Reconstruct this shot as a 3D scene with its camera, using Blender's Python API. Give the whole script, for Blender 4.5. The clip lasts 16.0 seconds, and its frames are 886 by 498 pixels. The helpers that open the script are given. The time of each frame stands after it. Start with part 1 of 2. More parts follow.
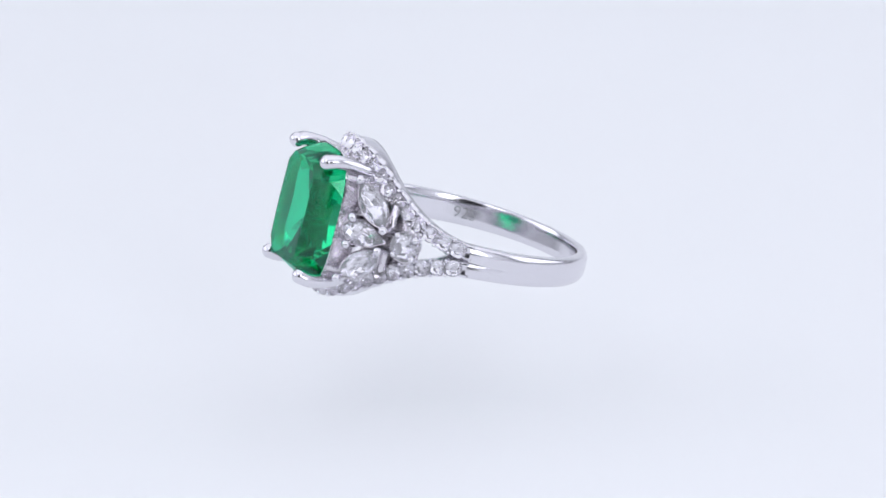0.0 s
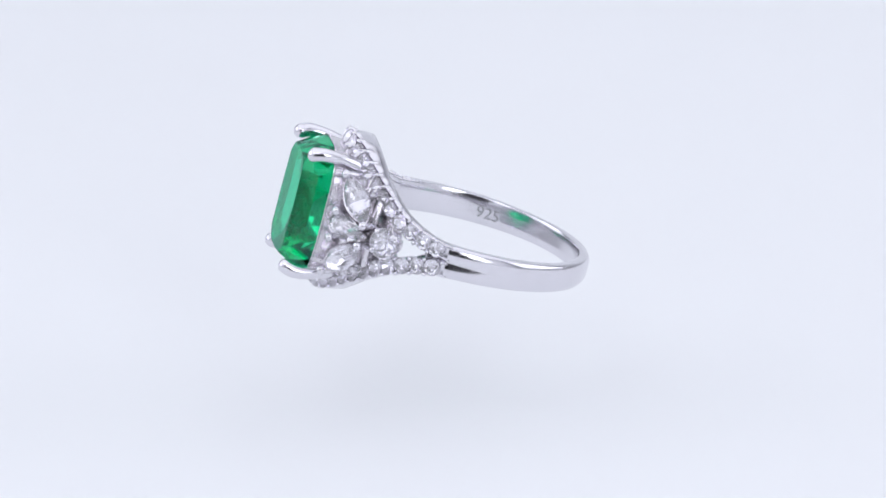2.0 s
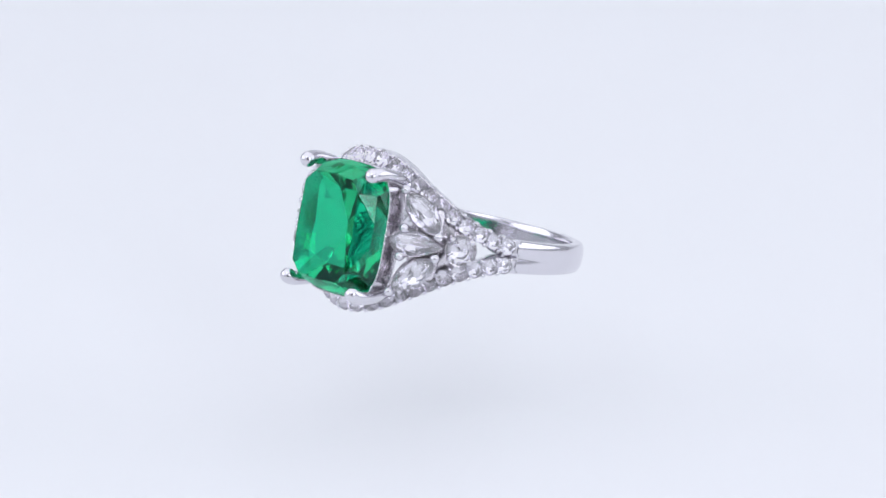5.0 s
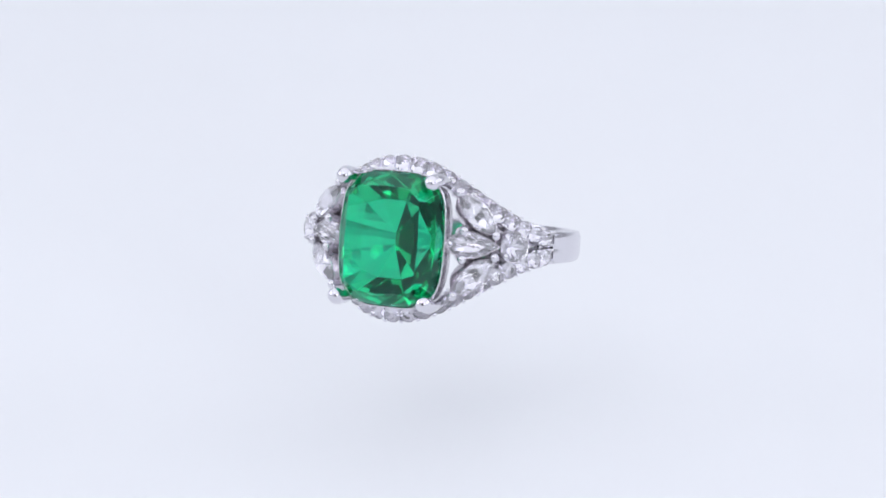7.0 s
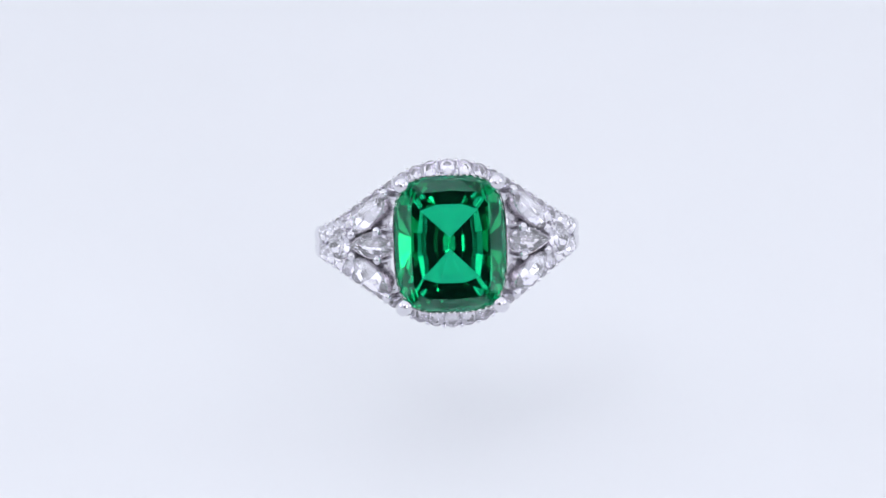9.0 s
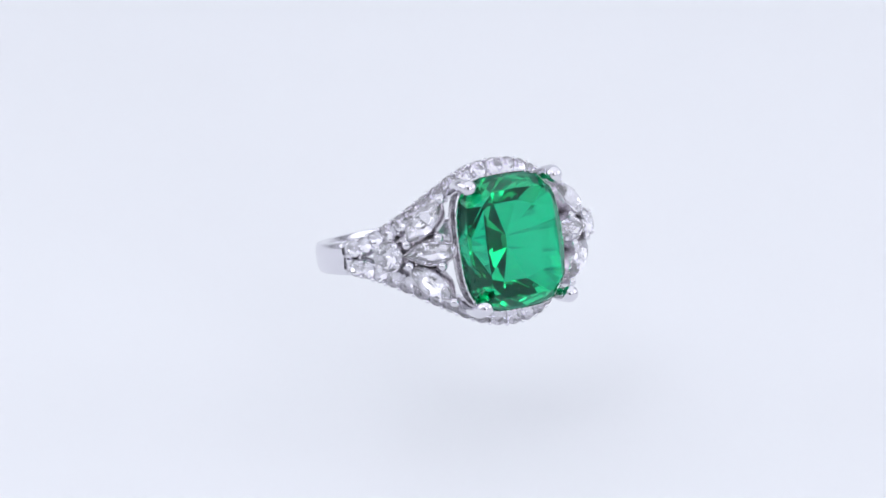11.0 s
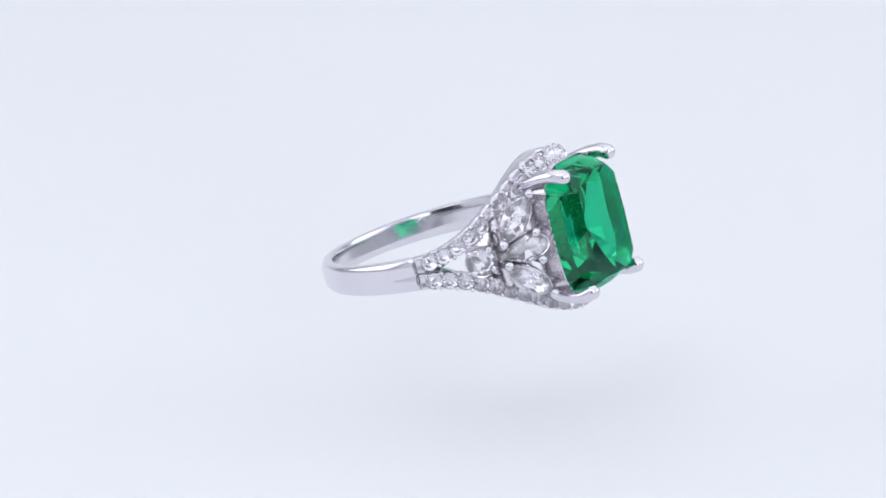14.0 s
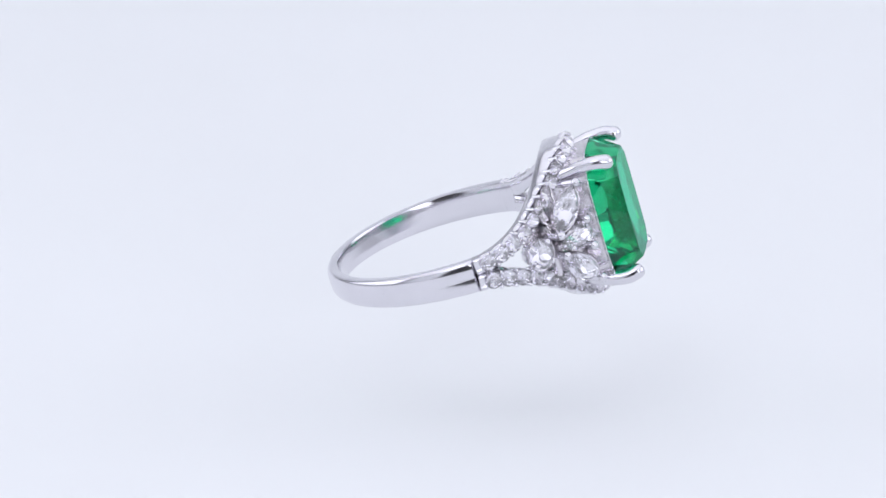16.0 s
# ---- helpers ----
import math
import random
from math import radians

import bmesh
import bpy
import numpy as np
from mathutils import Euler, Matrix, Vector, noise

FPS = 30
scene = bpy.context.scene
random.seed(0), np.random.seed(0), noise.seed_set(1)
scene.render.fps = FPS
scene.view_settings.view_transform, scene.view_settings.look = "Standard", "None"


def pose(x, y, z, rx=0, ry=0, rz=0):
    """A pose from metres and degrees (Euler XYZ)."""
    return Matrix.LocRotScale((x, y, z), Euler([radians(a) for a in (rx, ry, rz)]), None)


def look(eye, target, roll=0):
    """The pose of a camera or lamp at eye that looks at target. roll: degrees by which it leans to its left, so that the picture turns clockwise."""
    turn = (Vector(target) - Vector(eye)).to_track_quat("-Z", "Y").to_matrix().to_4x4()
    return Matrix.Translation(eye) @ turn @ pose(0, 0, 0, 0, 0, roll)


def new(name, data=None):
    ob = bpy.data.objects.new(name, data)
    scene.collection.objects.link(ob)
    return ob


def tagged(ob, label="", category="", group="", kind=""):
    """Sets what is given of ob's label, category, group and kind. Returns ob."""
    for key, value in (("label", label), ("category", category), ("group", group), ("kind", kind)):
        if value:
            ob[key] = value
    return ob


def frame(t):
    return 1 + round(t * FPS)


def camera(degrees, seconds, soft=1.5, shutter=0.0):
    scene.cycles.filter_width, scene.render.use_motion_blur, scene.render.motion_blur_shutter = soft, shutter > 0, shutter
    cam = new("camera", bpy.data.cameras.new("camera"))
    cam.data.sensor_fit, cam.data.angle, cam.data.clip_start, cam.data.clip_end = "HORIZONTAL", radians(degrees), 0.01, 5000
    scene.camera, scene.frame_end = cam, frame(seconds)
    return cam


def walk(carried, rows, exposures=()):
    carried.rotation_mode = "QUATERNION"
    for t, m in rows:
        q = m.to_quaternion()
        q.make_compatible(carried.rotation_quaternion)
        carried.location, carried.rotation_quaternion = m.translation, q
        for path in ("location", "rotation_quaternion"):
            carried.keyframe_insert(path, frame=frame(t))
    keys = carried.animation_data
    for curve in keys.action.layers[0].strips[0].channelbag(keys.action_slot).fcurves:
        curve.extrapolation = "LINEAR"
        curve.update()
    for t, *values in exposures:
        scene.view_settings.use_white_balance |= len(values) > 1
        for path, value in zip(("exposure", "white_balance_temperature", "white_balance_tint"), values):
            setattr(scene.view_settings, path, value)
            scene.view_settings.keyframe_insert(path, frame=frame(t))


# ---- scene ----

# All lengths of the ring are in millimetres in its own space: x across, -y the way the
# centre stone faces, z along the finger. MM turns them into metres.
MM = 0.001

# ---------------------------------------------------------------- camera
cam = camera(13.0, 16.0, soft=1.5)
EYE = pose(-1.311 * MM, -272.05 * MM, 91.04 * MM, 71.50, 0.378, -0.126)
walk(cam, [(0.0, EYE), (16.0, EYE)])

# ---------------------------------------------------------------- light
FLOOR_Z = -12.5 * MM
world = bpy.data.worlds.new("studio")
world.use_nodes = True
scene.world = world
world.node_tree.nodes["Background"].inputs[0].default_value = (0.86, 0.91, 1.0, 1)
world.node_tree.nodes["Background"].inputs[1].default_value = 0.35


def softbox(name, eye, target, sx, sy, watts, color):
    lamp = bpy.data.lights.new(name, "AREA")
    lamp.shape, lamp.size, lamp.size_y = "RECTANGLE", sx, sy
    lamp.energy, lamp.color = watts, color
    ob = new(name, lamp)
    ob.matrix_world = look(eye, target)
    return ob


softbox("softbox_top", (0.0, 0.06, 0.37), (0, 0.06, 0), 0.78, 0.62, 3.95, (0.895, 0.918, 1.0))
# Unseen side fills, added to whiten the stones and thin the shadow.
softbox("fill_side_west", (-0.415, 0.0, 0.20), (0, 0.0, 0.18), 0.40, 0.26, 1.7, (0.895, 0.918, 1.0))
softbox("fill_side_east", (0.415, 0.0, 0.20), (0, 0.0, 0.18), 0.40, 0.26, 1.7, (0.895, 0.918, 1.0))
# The west front lamp is unseen fill, added to brighten the small stones.
softbox("fill_front_west", (-0.11, -0.215, 0.285), (0, 0, 0), 0.12, 0.12, 0.34, (0.91, 0.93, 1.0))
softbox("lamp_front_east", (0.115, -0.285, 0.125), (0, 0, 0), 0.09, 0.15, 0.50, (0.91, 0.93, 1.0))
scene.view_settings.exposure = -1.67


# ---------------------------------------------------------------- materials
def material(name):
    m = bpy.data.materials.new(name)
    m.use_nodes = True
    return m, m.node_tree, m.node_tree.nodes["Principled BSDF"]


def link(tree, a, out, b, into):
    tree.links.new(a.outputs[out], b.inputs[into])


def noise_node(tree, scale, detail=3.0, rough=0.55):
    c = tree.nodes.new("ShaderNodeTexCoord")
    n = tree.nodes.new("ShaderNodeTexNoise")
    n.inputs["Scale"].default_value, n.inputs["Detail"].default_value = scale, detail
    n.inputs["Roughness"].default_value = rough
    link(tree, c, "Object", n, "Vector")
    return n


def ramp(tree, src, out, a, b, lo=0.35, hi=0.65):
    r = tree.nodes.new("ShaderNodeValToRGB")
    r.color_ramp.elements[0].position, r.color_ramp.elements[1].position = lo, hi
    r.color_ramp.elements[0].color, r.color_ramp.elements[1].color = (*a, 1), (*b, 1)
    link(tree, src, out, r, "Fac")
    return r


def make_metal(name, color, rough_lo, rough_hi, bump):
    m, tree, b = material(name)
    b.inputs["Metallic"].default_value = 1.0
    big = noise_node(tree, 260.0)
    fine = noise_node(tree, 5200.0, 4.0)
    tint = ramp(tree, big, "Fac", [c * 0.96 for c in color], color)
    link(tree, tint, "Color", b, "Base Color")
    rough = ramp(tree, fine, "Fac", (rough_lo,) * 3, (rough_hi,) * 3)
    link(tree, rough, "Color", b, "Roughness")
    bp = tree.nodes.new("ShaderNodeBump")
    bp.inputs["Strength"].default_value, bp.inputs["Distance"].default_value = bump, 0.00002
    link(tree, big, "Fac", bp, "Height")
    link(tree, bp, "Normal", b, "Normal")
    return m


def make_gem(name, color, ior, clear):
    m, tree, b = material(name)
    b.inputs["Base Color"].default_value = (*color, 1)
    b.inputs["Transmission Weight"].default_value = clear
    b.inputs["IOR"].default_value = ior
    b.inputs["Roughness"].default_value = 0.0
    return m


def make_tinted(name, color, ior):
    """Tinted crystal: light loses colour at each pass and inner bounce; a clear polish on top."""
    m, tree, b = material(name)
    b.inputs["Base Color"].default_value = (*color, 1)
    b.inputs["Transmission Weight"].default_value = 0.97
    b.inputs["IOR"].default_value = ior
    b.inputs["Roughness"].default_value = 0.0
    body = tree.nodes.new("ShaderNodeBsdfGlass")
    body.inputs["Color"].default_value = (*color, 1)
    body.inputs["IOR"].default_value, body.inputs["Roughness"].default_value = ior, 0.0
    mix = tree.nodes.new("ShaderNodeMixShader")
    mix.inputs[0].default_value = 0.65
    out = tree.nodes["Material Output"]
    tree.links.new(b.outputs[0], mix.inputs[1])
    tree.links.new(body.outputs[0], mix.inputs[2])
    tree.links.new(mix.outputs[0], out.inputs["Surface"])
    return m


SILVER = make_metal("polished_silver", (0.765, 0.75, 0.795), 0.13, 0.21, 0.12)
SILVER_CAST = make_metal("cast_silver", (0.75, 0.72, 0.76), 0.25, 0.28, 0.03)
ENGRAVED = make_metal("engraved_silver", (0.48, 0.48, 0.50), 0.40, 0.5, 0.2)
EMERALD = make_tinted("green_crystal", (0.055, 0.755, 0.475), 1.85)
# Not fully clear: a little diffuse white is mixed in to soften the sparkle.
CLEAR = make_gem("clear_crystal", (0.99, 0.98, 1.0), 1.5, 0.84)
# Mirror added under the clear stones to imitate the light they return.
SPARKLE_BACK, tree, b = material("added_sparkle_mirror")
b.inputs["Metallic"].default_value = 1.0
link(tree, ramp(tree, noise_node(tree, 2500.0), "Fac", (0.95, 0.94, 0.985), (0.97, 0.96, 1.0)), "Color", b, "Base Color")
link(tree, ramp(tree, noise_node(tree, 6000.0), "Fac", (0.10, 0.10, 0.10), (0.17, 0.17, 0.17)), "Color", b, "Roughness")

PAPER, tree, b = material("white_paper")
b.inputs["Roughness"].default_value = 0.75
b.inputs["Specular IOR Level"].default_value = 0.2
cloud, grain = noise_node(tree, 9.0, 2.0), noise_node(tree, 900.0)
link(tree, ramp(tree, cloud, "Fac", (0.80, 0.81, 0.825), (0.815, 0.825, 0.84)), "Color", b, "Base Color")
bp = tree.nodes.new("ShaderNodeBump")
bp.inputs["Strength"].default_value, bp.inputs["Distance"].default_value = 0.05, 0.00005
link(tree, grain, "Fac", bp, "Height")
link(tree, bp, "Normal", b, "Normal")

# Greys of the unseen panels, picked for what the ring reflects.
GREY_PANEL, tree, b = material("unseen_grey_panel")
b.inputs["Roughness"].default_value = 0.9
link(tree, ramp(tree, noise_node(tree, 14.0), "Fac", (0.55, 0.55, 0.57), (0.61, 0.61, 0.63)), "Color", b, "Base Color")

WHITE_PANEL, tree, b = material("unseen_white_panel")
b.inputs["Roughness"].default_value = 0.9
link(tree, ramp(tree, noise_node(tree, 14.0), "Fac", (0.82, 0.825, 0.84), (0.87, 0.875, 0.89)), "Color", b, "Base Color")

DARK_PANEL, tree, b = material("unseen_dark_panel")
b.inputs["Roughness"].default_value = 0.8
link(tree, ramp(tree, noise_node(tree, 3.0), "Fac", (0.10, 0.10, 0.11), (0.15, 0.15, 0.16)), "Color", b, "Base Color")

LINT, tree, b = material("grey_lint")
b.inputs["Roughness"].default_value = 0.9
link(tree, ramp(tree, noise_node(tree, 4000.0), "Fac", (0.34, 0.35, 0.38), (0.48, 0.49, 0.52)), "Color", b, "Base Color")


# ---------------------------------------------------------------- mesh helpers
def mesh_of(name, bm, mat, smooth=False):
    bmesh.ops.recalc_face_normals(bm, faces=bm.faces)
    if smooth:
        for e in bm.edges:
            if len(e.link_faces) == 2 and e.calc_face_angle(0.0) > radians(44):
                e.smooth = False
    for v in bm.verts:
        v.co *= MM
    me = bpy.data.meshes.new(name)
    for f in bm.faces:
        f.smooth = smooth
    bm.to_mesh(me)
    bm.free()
    me.materials.append(mat)
    return me


def add_sparkle_back(me):
    """Puts a mirror on a small stone's lower facets, in place of its inner sparkle."""
    me.materials.append(SPARKLE_BACK)
    for p in me.polygons:
        if p.normal.z < -0.08:
            p.material_index = 1
    return me


def part(name, bm, mat, parent, label="", smooth=False):
    ob = new(name, mesh_of(name, bm, mat, smooth))
    ob.parent = parent
    return tagged(ob, label)


def piece(name, me, parent, m):
    ob = new(name, me)
    ob.parent = parent
    ob.matrix_basis = m
    return ob


def at_frame(p, normal, along):
    """A pose at p (mm), its z along normal and its x near along."""
    n = Vector(normal).normalized()
    a = Vector(along)
    a = (a - n * a.dot(n)).normalized()
    m = Matrix((a, n.cross(a), n)).transposed().to_4x4()
    m.translation = Vector(p) * MM
    return m


def sweep(bm, rings, closed=False):
    """Skin between rings of equal count; ends are capped unless closed."""
    rows = [[bm.verts.new(p) for p in r] for r in rings]
    n = len(rows[0])
    last = len(rows) if closed else len(rows) - 1
    for i in range(last):
        a, c = rows[i], rows[(i + 1) % len(rows)]
        for j in range(n):
            bm.faces.new((a[j], a[(j + 1) % n], c[(j + 1) % n], c[j]))
    if not closed:
        bm.faces.new(rows[0])
        bm.faces.new(rows[-1][::-1])


def spline(points, count):
    """Points evenly spaced on a Catmull-Rom curve through the given ones."""
    pts = [Vector(p) for p in points]
    pts = [pts[0] * 2 - pts[1]] + pts + [pts[-1] * 2 - pts[-2]]
    fine = []
    for i in range(1, len(pts) - 2):
        p0, p1, p2, p3 = pts[i - 1:i + 3]
        for s in range(24):
            u = s / 24
            fine.append(0.5 * (2 * p1 + (p2 - p0) * u + (2 * p0 - 5 * p1 + 4 * p2 - p3) * u * u + (3 * p1 - p0 - 3 * p2 + p3) * u ** 3))
    fine.append(pts[-2])
    far = [0.0]
    for a, c in zip(fine, fine[1:]):
        far.append(far[-1] + (c - a).length)
    out, j = [], 0
    for i in range(count):
        want = far[-1] * i / (count - 1)
        while j < len(far) - 2 and far[j + 1] < want:
            j += 1
        u = (want - far[j]) / max(far[j + 1] - far[j], 1e-9)
        out.append(fine[j].lerp(fine[j + 1], min(max(u, 0), 1)))
    return out


def hull(points):
    bm = bmesh.new()
    for p in points:
        bm.verts.new(p)
    bmesh.ops.convex_hull(bm, input=bm.verts)
    bmesh.ops.dissolve_limit(bm, angle_limit=radians(0.5), verts=bm.verts, edges=bm.edges)
    return bm


def ball(bm, p, r, scale=(1, 1, 1), u=14, v=9):
    m = Matrix.Translation(Vector(p)) @ Matrix.Diagonal((*[r * s for s in scale], 1))
    bmesh.ops.create_uvsphere(bm, u_segments=u, v_segments=v, radius=1, matrix=m)


# ---------------------------------------------------------------- setting: paper sweep inside added, unseen panels
def build_surround():
    # paper sweep: floor that curves up into the backdrop
    bm = bmesh.new()
    half, back, rad = 420.0, 420.0, 160.0
    line = [(-640.0, 0.0), (-200.0, 0.0), (-60, 0.0), (60, 0.0), (back - rad, 0.0)]
    line += [(back - rad + rad * math.sin(radians(a)), rad - rad * math.cos(radians(a))) for a in range(6, 91, 6)]
    line += [(back, 300.0), (back, 430.0)]
    z0 = FLOOR_Z / MM
    rows = [[bm.verts.new((x, y, z0 + z)) for x in (-half, -140, 0, 140, half)] for y, z in line]
    for a, c in zip(rows, rows[1:]):
        for j in range(4):
            bm.faces.new((a[j], a[j + 1], c[j + 1], c[j]))
    floor = new("floor", mesh_of("floor", bm, PAPER, True))
    sol = floor.modifiers.new("thickness", "SOLIDIFY")
    sol.thickness, sol.offset = 0.0006, -1
    tagged(floor, "smooth white paper sweep lit softly from above", "floor", kind="structure")

    def slab(name, lo, hi, mat, label):
        bm = bmesh.new()
        bmesh.ops.create_cube(bm, size=1, matrix=Matrix.Translation([(a + c) / 2 for a, c in zip(lo, hi)]) @ Matrix.Diagonal((*[c - a for a, c in zip(lo, hi)], 1)))
        tagged(new(name, mesh_of(name, bm, mat)), label, "wall", kind="structure")

    # Unseen panels, added to shape the light and the reflections in the ring.
    slab("unseen_wall_west", (-428, -640, z0 - 2), (-422, 424, 450), GREY_PANEL, "unseen pale grey side panel added for reflections")
    slab("unseen_wall_east", (422, -640, z0 - 2), (428, 424, 450), GREY_PANEL, "unseen pale grey side panel added for reflections")
    slab("unseen_wall_north", (-428, 426, z0 - 2), (428, 432, 450), GREY_PANEL, "unseen pale grey panel added behind the paper sweep")
    # White front with a dark gap: brightens small stones, darkens the green one.
    for n, lo, hi in ((1, (-421, -310, z0 + 1), (-110, -305, 449)), (2, (110, -310, z0 + 1), (421, -305, 449)), (3, (-109, -310, 215), (109, -305, 449))):
        slab("unseen_wall_front_%d" % n, lo, hi, WHITE_PANEL, "unseen white front panel added to brighten stones and metal")
    slab("unseen_wall_south", (-428, -650, z0 - 2), (428, -642, 450), DARK_PANEL, "unseen dark panel added to give dark reflections")
    slab("unseen_ceiling", (-428, -650, 452), (428, 432, 458), GREY_PANEL, "unseen pale grey roof panel that closes the surround")


build_surround()


# ---------------------------------------------------------------- ring
ring = new("ring")
tagged(ring, "polished silver ring with green cushion-cut stone and small clear stones", "ring")

SEAM = -18.2  # degrees at which the plain shank ends and the two jewelled strands begin


def shank_ring(deg):
    """One cross-section of the shank: flat inside, softly domed outside, with a valley near the split."""
    a = radians(deg)
    away = abs(deg - 90.0) / (90.0 - SEAM)          # 0 at the back, 1 at the seam
    hw = 0.94 + 0.27 * min(1.0, away) ** 1.6
    inner, outer = 8.72, 9.60 + 0.16 * away ** 2
    under = max(0.0, away - 1.0) * 108.2              # degrees past the seam, under the strands
    if under > 0:
        outer, hw = 9.34, hw - 0.01 + 0.010 * under
    valley = 0.13 * max(0.0, (away - 0.50) / 0.50) ** 1.2
    prof = [(inner + 0.06, -hw + 0.03), (inner, -hw + 0.16), (inner, -0.3), (inner, 0.3), (inner, hw - 0.16), (inner + 0.06, hw - 0.03)]
    prof += [(inner + 0.16, hw), (outer - 0.34, hw), (outer - 0.18, hw - 0.04), (outer - 0.09, hw - 0.14)]
    for u in (0.62, 0.36, 0.14, 0.0, -0.14, -0.36, -0.62):
        dome = 0.10 * (1 - u * u) - 0.04
        prof.append((outer + dome - valley * math.exp(-(u / 0.26) ** 2), u * hw))
    prof += [(outer - 0.09, -hw + 0.14), (outer - 0.18, -hw + 0.04), (outer - 0.34, -hw), (inner + 0.16, -hw)]
    return [Vector((r * math.cos(a), r * math.sin(a), z)) for r, z in prof]


def build_shank():
    bm = bmesh.new()
    n = 96
    sweep(bm, [shank_ring(SEAM + (180 - 2 * SEAM) * i / n) for i in range(n + 1)])
    for back in (False, True):
        degs = [SEAM - 6, SEAM - 4, SEAM - 2, SEAM - 0.02]
        sweep(bm, [shank_ring(180 - d if back else d) for d in degs])
    ob = part("shank", bm, SILVER, ring, "plain polished silver band, domed outside", smooth=True)
    m = ob.modifiers.new("normals", "WEIGHTED_NORMAL")
    m.keep_sharp = True
    return ob


shank = build_shank()


def build_stamp():
    cu = bpy.data.curves.new("stamp", "FONT")
    cu.body, cu.size, cu.align_x, cu.align_y, cu.extrude = "925", 1.25 * MM, "CENTER", "CENTER", 0.012 * MM
    tmp = bpy.data.objects.new("stamp", cu)
    scene.collection.objects.link(tmp)
    bpy.context.view_layer.update()
    me = bpy.data.meshes.new_from_object(tmp.evaluated_get(bpy.context.evaluated_depsgraph_get()))
    bpy.data.objects.remove(tmp)
    me.materials.clear()
    me.materials.append(ENGRAVED)
    a = radians(154.9)
    r = 8.66
    ob = new("hallmark", me)
    ob.parent = shank
    ob.matrix_basis = at_frame((r * math.cos(a), r * math.sin(a), -0.12), (-math.cos(a), -math.sin(a), 0), (math.sin(a), -math.cos(a), 0))
    tagged(ob, "stamped figures 925 inside the band")


build_stamp()

# centre line of the upper strand on the +x side, from the seam to the top
HALF = [(9.28, -2.85, 0.62), (8.85, -3.82, 0.70), (8.28, -4.93, 0.98), (7.62, -5.92, 1.40), (6.88, -6.75, 1.88), (5.98, -7.45, 2.52),
        (5.0, -8.1, 3.22), (4.0, -8.68, 3.90), (3.0, -9.2, 4.55), (1.95, -9.62, 5.05), (0.95, -9.93, 5.30), (0.0, -10.03, 5.38)]
PATH3 = [Vector(p) for p in HALF] + [Vector((-x, y, z)) for x, y, z in HALF[-2::-1]]


def strand_normal(p, side):
    lift = 0.22 * max(0.0, (abs(p.z) - 2.5) / 3.0)
    n = Vector((p.x * 0.82, p.y, 0)).normalized()
    return Vector((n.x, n.y, side * lift)).normalized()


def gem_round(d, n=16, table=0.56, crown=0.17, pav=0.29):
    r = d / 2
    pts = [(r * table * math.cos(2 * math.pi * (i + .5) / 8), r * table * math.sin(2 * math.pi * (i + .5) / 8), crown * d) for i in range(8)]
    pts += [(r * .80 * math.cos(2 * math.pi * i / 8), r * .80 * math.sin(2 * math.pi * i / 8), crown * d * .56) for i in range(8)]
    for z in (0.012 * d, -0.012 * d):
        pts += [(r * math.cos(2 * math.pi * i / n), r * math.sin(2 * math.pi * i / n), z) for i in range(n)]
    pts += [(r * .5 * math.cos(2 * math.pi * (i + .5) / 8), r * .5 * math.sin(2 * math.pi * (i + .5) / 8), -pav * d * .56) for i in range(8)]
    pts.append((0, 0, -pav * d))
    return hull(pts)


PAVE_MESH = add_sparkle_back(mesh_of("pave_stone", gem_round(1.24, crown=0.20), CLEAR))
PAVE_COUNT = 23


def bead_mesh(name, r, stem):
    bm = bmesh.new()
    ball(bm, (0, 0, 0), r, (1, 1, 0.9), 12, 8)
    bmesh.ops.create_cone(bm, cap_ends=True, segments=10, radius1=r * 0.95, radius2=r * 0.85, depth=stem, matrix=Matrix.Translation((0, 0, -stem / 2)))
    return mesh_of(name, bm, SILVER, True)


GRAIN_MESH = bead_mesh("grain", 0.165, 0.5)


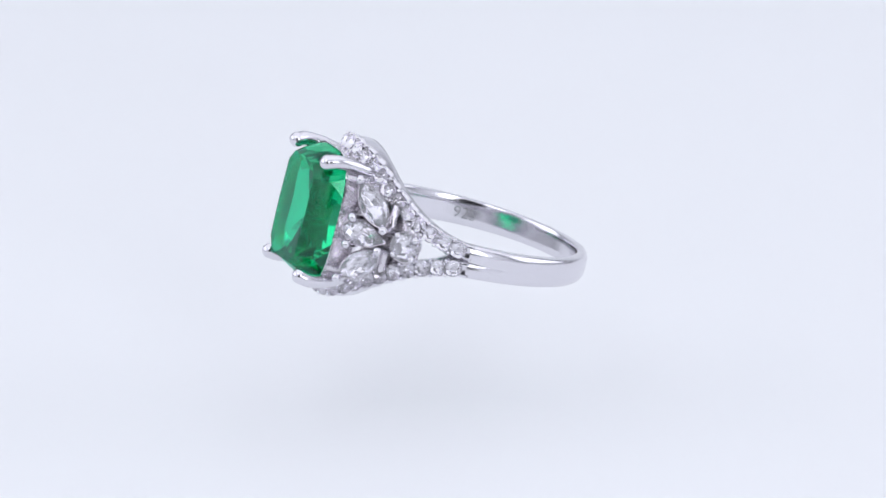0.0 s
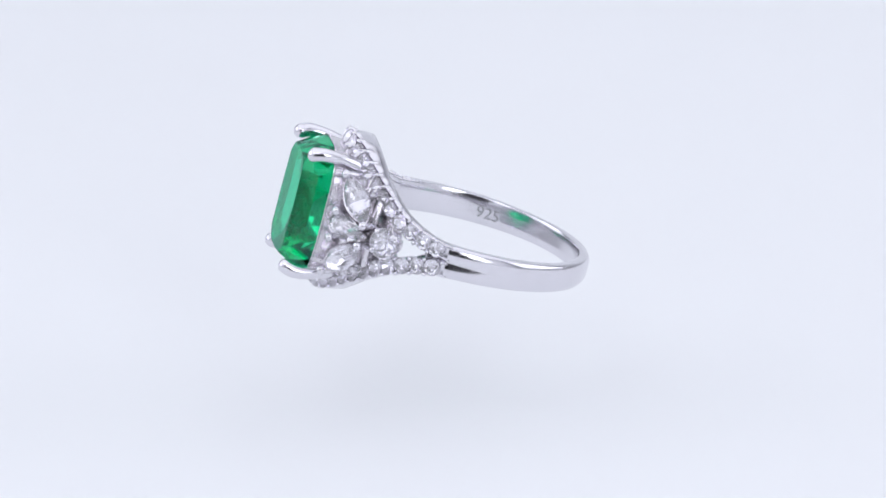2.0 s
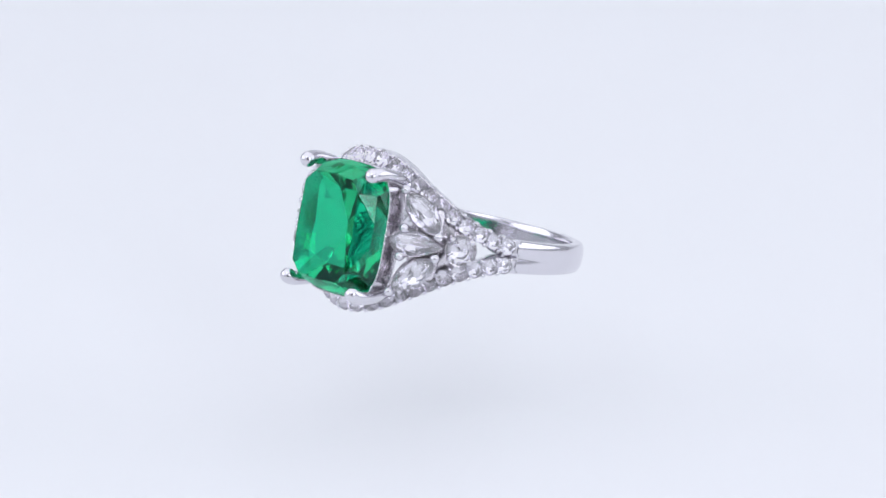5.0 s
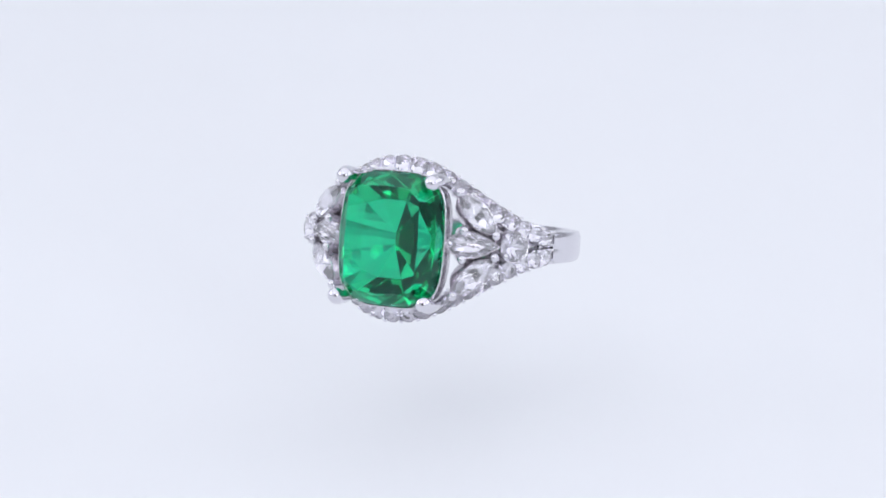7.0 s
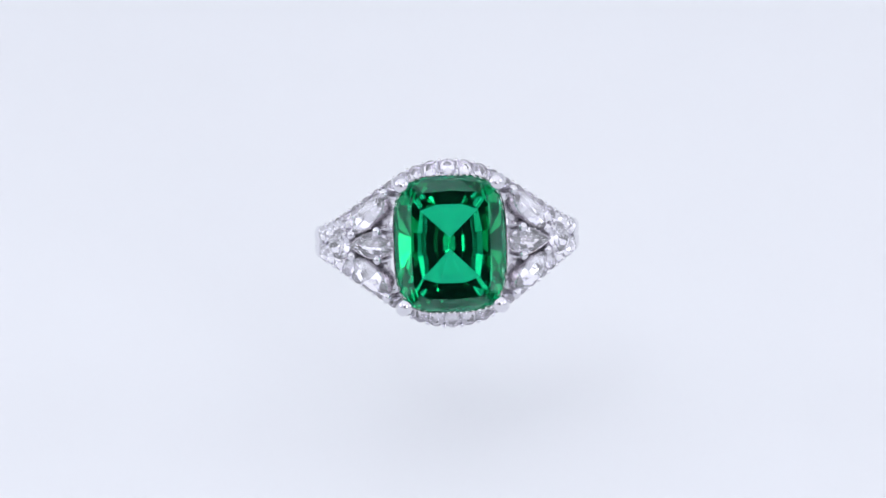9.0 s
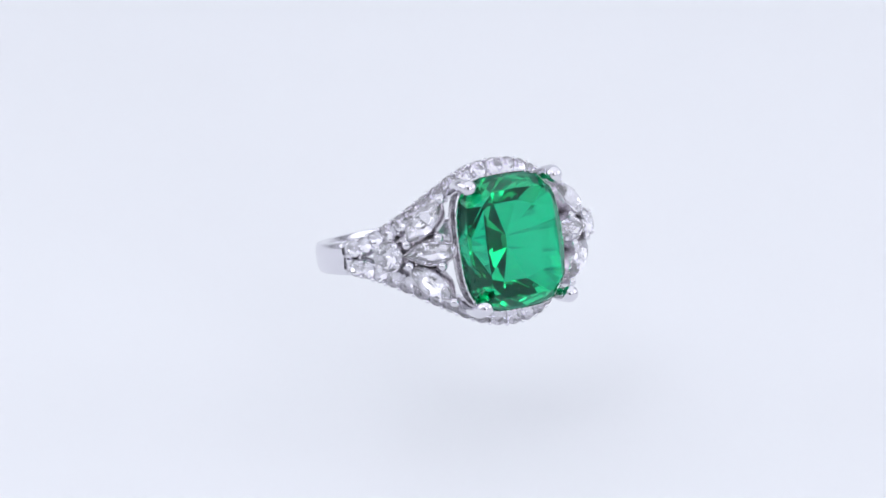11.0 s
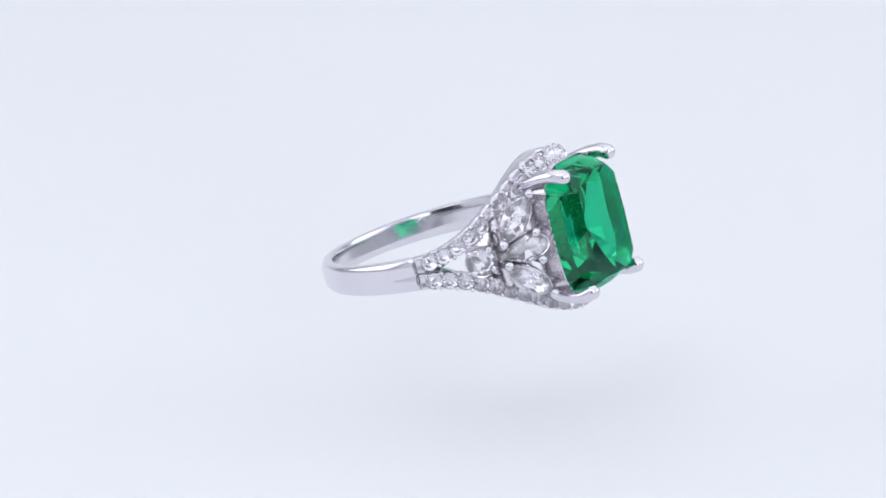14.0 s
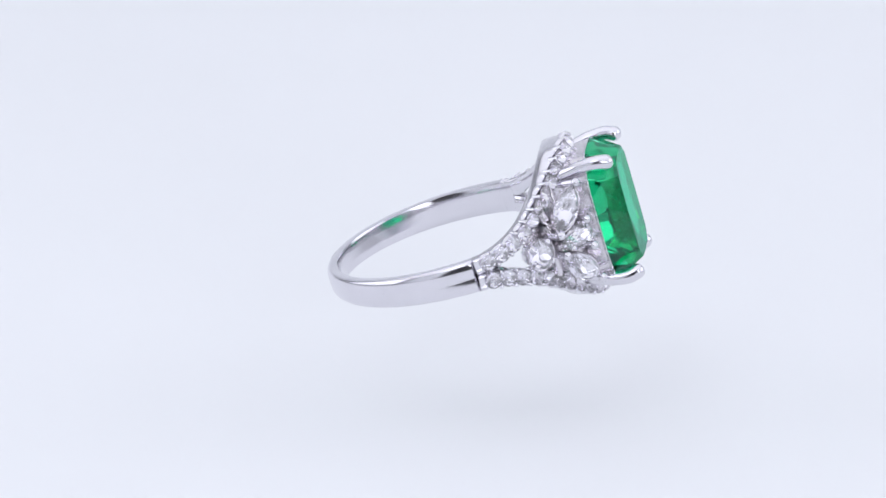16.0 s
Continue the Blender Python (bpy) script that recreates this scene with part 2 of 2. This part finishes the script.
def build_strand(side):
    count, steps = PAVE_COUNT, 240
    stones = spline(PATH3[1:-1], count)
    pitch = (stones[1] - stones[0]).length
    path = spline(PATH3, steps + 1)
    rings = []
    for i, p in enumerate(path):
        t = (path[min(i + 1, steps)] - path[max(i - 1, 0)]).normalized()
        gap = min((p - q).length for q in stones)
        dip = max(0.0, 1 - (gap / (0.40 * pitch)) ** 2) ** 0.5      # scallop cut beside each stone
        p = Vector((p.x, p.y, p.z * side))
        t.z *= side
        n = strand_normal(p, side)
        n = (n - t * n.dot(t)).normalized()
        bdir = t.cross(n).normalized() * side
        if bdir.z * side < 0:
            bdir = -bdir
        rxy = math.hypot(p.x, p.y)
        ends = min(i, steps - i) / 2
        near = min(1.0, max(0.0, (ends - 16) / 26))
        inner = 8.80 if math.degrees(math.atan2(p.y, abs(p.x))) > -23.6 else 8.71 - 0.44 * near
        depth = max(0.6, (rxy - inner))
        hw = 0.57 + 0.03 * near
        flare = -0.12 * near
        groove = 0.16 * min(1.0, max(0.0, (ends - 4) / 4))
        shut = 1 - min(1.0, max(0.0, (abs(p.z) - 0.72) / 0.33))      # the fork is closed near the seam
        low = -hw - max(0.0, abs(p.z) - hw) * shut * shut * (3 - 2 * shut)
        cut, pull = 0.28 * dip, 0.08 * dip
        prof = [(-hw + .03 + pull, -cut), (-hw + .10 + pull, .07 - cut), (-.30, -groove - cut * .4), (.30, -groove - cut * .4), (hw - .10 - pull, .07 - cut),
                (hw - .03 - pull, -cut), (hw - pull * .6, -.10 - cut), (hw, -.50), (hw + flare * .4, -.55 * depth), (hw + flare, -depth + .1),
                (hw + flare - .1, -depth), (low + .03, -depth), (low, -depth + .06), (low, -.14 - cut)]
        inw = Vector((-p.x, -p.y, 0)).normalized()
        rings.append([p + bdir * u + (inw * -v if 8 <= k <= 12 else n * v) for k, (u, v) in enumerate(prof)])
    bm = bmesh.new()
    sweep(bm, rings)
    ob = part("upper_strand" if side > 0 else "lower_strand", bm, SILVER, ring, "curved silver strand set with a row of small clear stones", smooth=True)
    ob.modifiers.new("normals", "WEIGHTED_NORMAL")
    for i, q in enumerate(stones):
        t = (stones[min(i + 1, count - 1)] - stones[max(i - 1, 0)]).normalized()
        p, t = Vector((q.x, q.y, q.z * side)), Vector((t.x, t.y, t.z * side))
        n = strand_normal(p, side)
        n = (n - t * n.dot(t)).normalized()
        rise = 0.12 + 0.10 * min(1.0, min(i, count - 1 - i) / 4)
        piece("pave_stone", PAVE_MESH, ob, at_frame(p + n * rise, n, t) @ pose(0, 0, 0, random.uniform(-5, 5), random.uniform(-5, 5), random.uniform(0, 45)))
        if i + 1 < count:
            c = (q + stones[i + 1]) / 2
            c = Vector((c.x, c.y, c.z * side))
            w = t.cross(n).normalized()
            for s in (-0.53, 0.53):
                piece("grain", GRAIN_MESH, ob, at_frame(c + w * s + n * rise, n, t))
    return ob


upper = build_strand(1)
lower = build_strand(-1)


# ---------------------------------------------------------------- centre stone
def cushion(hx, hz, n, shift=0.0, power=3.5):
    out = []
    for i in range(n):
        a = 2 * math.pi * (i + shift) / n
        c, s = math.cos(a), math.sin(a)
        k = (abs(c) ** power + abs(s) ** power) ** (-1 / power)
        out.append((hx * c * k, hz * s * k))
    return out


def build_center_stone():
    # table, break of the crown, girdle edges, lower breaks
    rings = [(-12.34, 3.66, 4.58, 16, 0.5), (-11.40, 3.94, 4.83, 24, 0.5), (-11.28, 3.94, 4.83, 24, 0.5),
             (-10.74, 3.42, 4.3, 12, 0.5)]
    tx, tz, cut = 2.68, 3.72, 0.8
    pts = [(x * a, -13.5, z * c) for x, z in ((tx, tz - cut), (tx - cut, tz)) for a in (1, -1) for c in (1, -1)]
    pts += [(x * a, -13.5, z * c) for x, z in ((tx + 0.12, 0), (0, tz + 0.12)) for a in (1, -1) for c in (1, -1)]
    for y, hx, hz, n, sh in rings:
        pts += [(x, y, z) for x, z in cushion(hx, hz, n, sh)]
    pts += [(x * a, y, z * c) for x, y, z in ((2.05, -9.66, 2.4), (0.9, -9.28, 2.8), (2.3, -9.72, 0.85), (0, -8.05, 0.4)) for a in (1, -1) for c in (1, -1)]
    return part("center_stone", hull(pts), EMERALD, ring, "faceted green cushion-cut stone")


center = build_center_stone()


def build_collar():
    bm = bmesh.new()
    # The inward cone below is added to keep light out and darken the stone.
    prof = [(0.02, -11.32), (0.12, -11.34), (0.18, -11.28), (0.17, -11.15), (0.17, -10.5), (0.10, -9.75), (-0.15, -9.45), (-1.2, -8.95), (-1.25, -9.07), (-0.62, -9.85), (-0.22, -10.8)]
    rings = []
    for x, z in cushion(3.80, 4.68, 64, power=3.6):
        d = Vector((x, 0, z)).normalized()
        rings.append([Vector((x + d.x * u, y, z + d.z * u)) for u, y in prof])
    sweep(bm, rings, closed=True)
    return part("collar", bm, SILVER_CAST, ring, "silver basket collar under the stone", smooth=True)


def build_rim():
    """Fine milled wire that seats the girdle."""
    bm = bmesh.new()
    rings = []
    line = cushion(3.99, 4.88, 240, power=3.55)
    for i, (x, z) in enumerate(line):
        d = Vector((x, 0, z)).normalized()
        r = 0.085 if i % 4 < 2 else 0.055
        rings.append([Vector((x, -11.38, z)) + (d * math.cos(math.pi * j / 3) + Vector((0, 1, 0)) * math.sin(math.pi * j / 3)) * r for j in range(6)])
    sweep(bm, rings, closed=True)
    return part("bezel_rim", bm, SILVER, ring, "thin milled silver rim round the stone", smooth=True)


build_collar()
build_rim()


def tube(bm, pts, radii, n=14, flat=1.0):
    rings = []
    for i, p in enumerate(pts):
        t = (pts[min(i + 1, len(pts) - 1)] - pts[max(i - 1, 0)]).normalized()
        a = t.cross(Vector((0.3, 0.1, 1))).normalized()
        c = t.cross(a)
        rings.append([p + (a * math.cos(2 * math.pi * j / n) + c * math.sin(2 * math.pi * j / n) * flat) * radii[i] for j in range(n)])
    sweep(bm, rings)


def build_prong(sx, sz):
    ctrl = [(3.05, -9.0, 3.90), (3.28, -10.0, 4.12), (3.46, -11.2, 4.36), (3.50, -12.3, 4.44), (3.34, -12.98, 4.28)]
    pts = spline([(x * sx, y, z * sz) for x, y, z in ctrl], 26)
    radii = [0.46 + 0.06 * min(1, i / 12) + 0.04 * max(0, (i - 17) / 8) for i in range(26)]
    bm = bmesh.new()
    tube(bm, pts, radii)
    ball(bm, pts[-1], radii[-1] * 1.02, u=16, v=12)
    return part("prong", bm, SILVER, ring, smooth=True)


for sx in (1, -1):
    for sz in (1, -1):
        build_prong(sx, sz)


# ---------------------------------------------------------------- accent stones
def marquise(length, width, n=24):
    out = []
    for i in range(n):
        a = 2 * math.pi * i / n
        c, s = math.cos(a), math.sin(a)
        out.append((length / 2 * c * (0.88 + 0.12 * abs(c)), width / 2 * math.copysign(abs(s) ** 1.25, s)))
    return out


def pear(length, width, n=24):
    """Point towards +x."""
    out = []
    for i in range(n):
        a = 2 * math.pi * i / n
        c, s = math.cos(a), math.sin(a)
        out.append((length / 2 * c, width / 2 * s * (1 - 0.42 * max(0.0, c + 0.15)) * (1 if c < 0 else max(0.0, 1 - c ** 3 * 0.6))))
    return out


def gem_outline(outline, h):
    """Brilliant cut on any outline: table, three tiers of crown and four of pavilion."""
    pts = [(x * .46, y * .46, .36 * h) for x, y in outline[::3]]
    pts += [(x * .66, y * .66, .30 * h) for x, y in outline[1::3]]
    pts += [(x * .85, y * .85, .18 * h) for x, y in outline[::2]]
    pts += [(x, y, z * h) for z in (.02, -.02) for x, y in outline]
    pts += [(x * .82, y * .82, -.20 * h) for x, y in outline[1::2]]
    pts += [(x * .55, y * .55, -.36 * h) for x, y in outline[::3]]
    pts += [(x * .28, y * .24, -.47 * h) for x, y in outline[2::4]]
    pts.append((0, 0, -.54 * h))
    return hull(pts)


def cup(outline, height, taper):
    bm = bmesh.new()
    rings = []
    for x, y in outline:
        rings.append([Vector((x * k, y * k, z)) for k, z in ((1.0, .02), (1.07, .04), (1.10, -.05), (1.06 * taper + .02, -height), (.86 * taper, -height), (.9, -.25))])
    sweep(bm, rings, closed=True)
    return bm


CLAW_MESH = bead_mesh("claw", 0.35, 1.5)
SMALL_CLAW_MESH = bead_mesh("small_claw", 0.24, 0.9)


def accent(name, label, outline, p, normal, along, h):
    m = at_frame(p, normal, along)
    holder = part("accent_setting", cup(outline, 1.35, 0.72), SILVER_CAST, ring, "small silver cup of an accent stone", smooth=True)
    holder.matrix_basis = m
    gem = part(name, gem_outline(outline, h), CLEAR, holder, label)
    add_sparkle_back(gem.data)
    gem.matrix_basis = pose(0, 0, 0.06 * MM)
    return holder


for sx in (1, -1):
    for sz in (1, -1):
        accent("marquise_stone", "clear marquise-cut accent stone", marquise(3.6, 1.8), (5.72 * sx, -9.72, 2.22 * sz), (0.70 * sx, -0.64, 0.28 * sz), (2.5 * sx, 1.05, -2.07 * sz), 1.5)
        q = [(5.09, -10.67, 1.02), (6.88, -8.93, 0.77), (4.5, -10.54, 3.69)]
        for x, y, z in q:
            piece("claw", CLAW_MESH, ring, at_frame(((x + 0.10) * sx, y - 0.17, z * sz), (0.5 * sx, -0.85, 0.1 * sz), (0, 0, 1)))
    accent("pear_stone", "clear pear-cut accent stone", pear(3.7, 1.9), (5.62 * sx, -9.86, 0), (0.56 * sx, -0.83, 0), (3.2 * sx, 2.1, 0), 1.4)
    n = Vector((0.74 * sx, -0.67, 0))
    ring_out = [(1.08 * math.cos(2 * math.pi * i / 16), 1.08 * math.sin(2 * math.pi * i / 16)) for i in range(16)]
    holder = part("accent_setting", cup(ring_out, 1.35, 0.72), SILVER_CAST, ring, "small silver cup of an accent stone", smooth=True)
    holder.matrix_basis = at_frame((7.85 * sx, -7.5, 0.03), n, (0, 0, 1))
    gem = part("round_stone", gem_round(2.14), CLEAR, holder, "clear round accent stone")
    add_sparkle_back(gem.data)
    gem.matrix_basis = pose(0, 0, 0.06 * MM)
    for a in (45, 135, 225, 315):
        piece("small_claw", SMALL_CLAW_MESH, holder, pose(0.98 * math.cos(radians(a)) * MM, 0.98 * math.sin(radians(a)) * MM, 0.12 * MM))


def build_rails(sx):
    """Thin bars under a shoulder that tie the accent cups to the strands and the basket."""
    bars = [[(3.7, -9.9, 0), (5.0, -9.2, 0), (6.5, -8.2, 0)]]
    for sz in (1, -1):
        bars.append([(4.3, -8.6, 3.5 * sz), (4.6, -8.9, 2.4 * sz), (4.7, -9.1, 1.2 * sz), (4.7, -9.15, 0.1 * sz)])
        bars.append([(5.6, -7.8, 2.6 * sz), (6.0, -8.1, 1.5 * sz), (6.2, -8.1, 0.2 * sz)])
    for ctrl in bars:
        bm = bmesh.new()
        tube(bm, spline([(x * sx, y, z) for x, y, z in ctrl], 9), [0.33] * 9, n=10)
        part("gallery_rail", bm, SILVER_CAST, ring, smooth=True)


def build_plate(sx):
    """Curved backing between the strands, under the accent cups, added to block light from behind."""
    path = [p for p in spline(PATH3, 121)[:61] if p.y < -6.5 and p.x > 4.35]
    rings = []
    for p in path:
        n = Vector((p.x, p.y, 0)).normalized()
        low, high = [], []
        for j in range(13):
            u = -1 + j / 6
            q = Vector((p.x, p.y, u * (p.z - 0.3))) + n * (0.45 * (1 - u * u) - 0.45)
            high.append(Vector((q.x * sx, q.y, q.z)))
            q = q - n * 0.35
            low.append(Vector((q.x * sx, q.y, q.z)))
        rings.append(high + low[::-1])
    bm = bmesh.new()
    sweep(bm, rings)
    part("added_backing", bm, SILVER_CAST, ring, "satin silver backing added between the strands to block light", smooth=True)


build_plate(1)
build_plate(-1)
build_rails(1)
build_rails(-1)

# ---------------------------------------------------------------- dust on the paper
def build_lint(x, y, length, turn):
    bm = bmesh.new()
    pts = spline([(-length / 2, 0, 0.05), (-length / 5, length / 8, 0.09), (length / 4, -length / 10, 0.08), (length / 2, length / 9, 0.05)], 9)
    tube(bm, pts, [0.08 + 0.04 * math.sin(math.pi * i / 8) for i in range(9)], n=6)
    ob = new("lint_speck", mesh_of("lint_speck", bm, LINT, True))
    ob.matrix_basis = pose(x * MM, y * MM, FLOOR_Z, 0, 0, turn)
    tagged(ob, "tiny grey speck of lint on white paper", "lint", "lint on the paper")


build_lint(6.58, -15.94, 0.42, 20)
build_lint(-35.3, 9.45, 1.3, 4)


# ---------------------------------------------------------------- movement
def motions():
    start = pose(-1.022 * MM, 0.253 * MM, 0.874 * MM, -15.848, -1.121, 1.290)
    times = [0.0, 0.5, 1.0, 1.25, 1.35, 1.4, 1.45, 1.5, 1.55, 1.65, 1.8] + [2 + 0.5 * i for i in range(29)]
    rows = []
    for t in times:
        s = t if t >= 1.45 else 2.9 - t
        rows.append((t, Matrix.Rotation(radians(-103.90 + 11.567 * s), 4, "Z") @ start))
    walk(ring, rows)


motions()
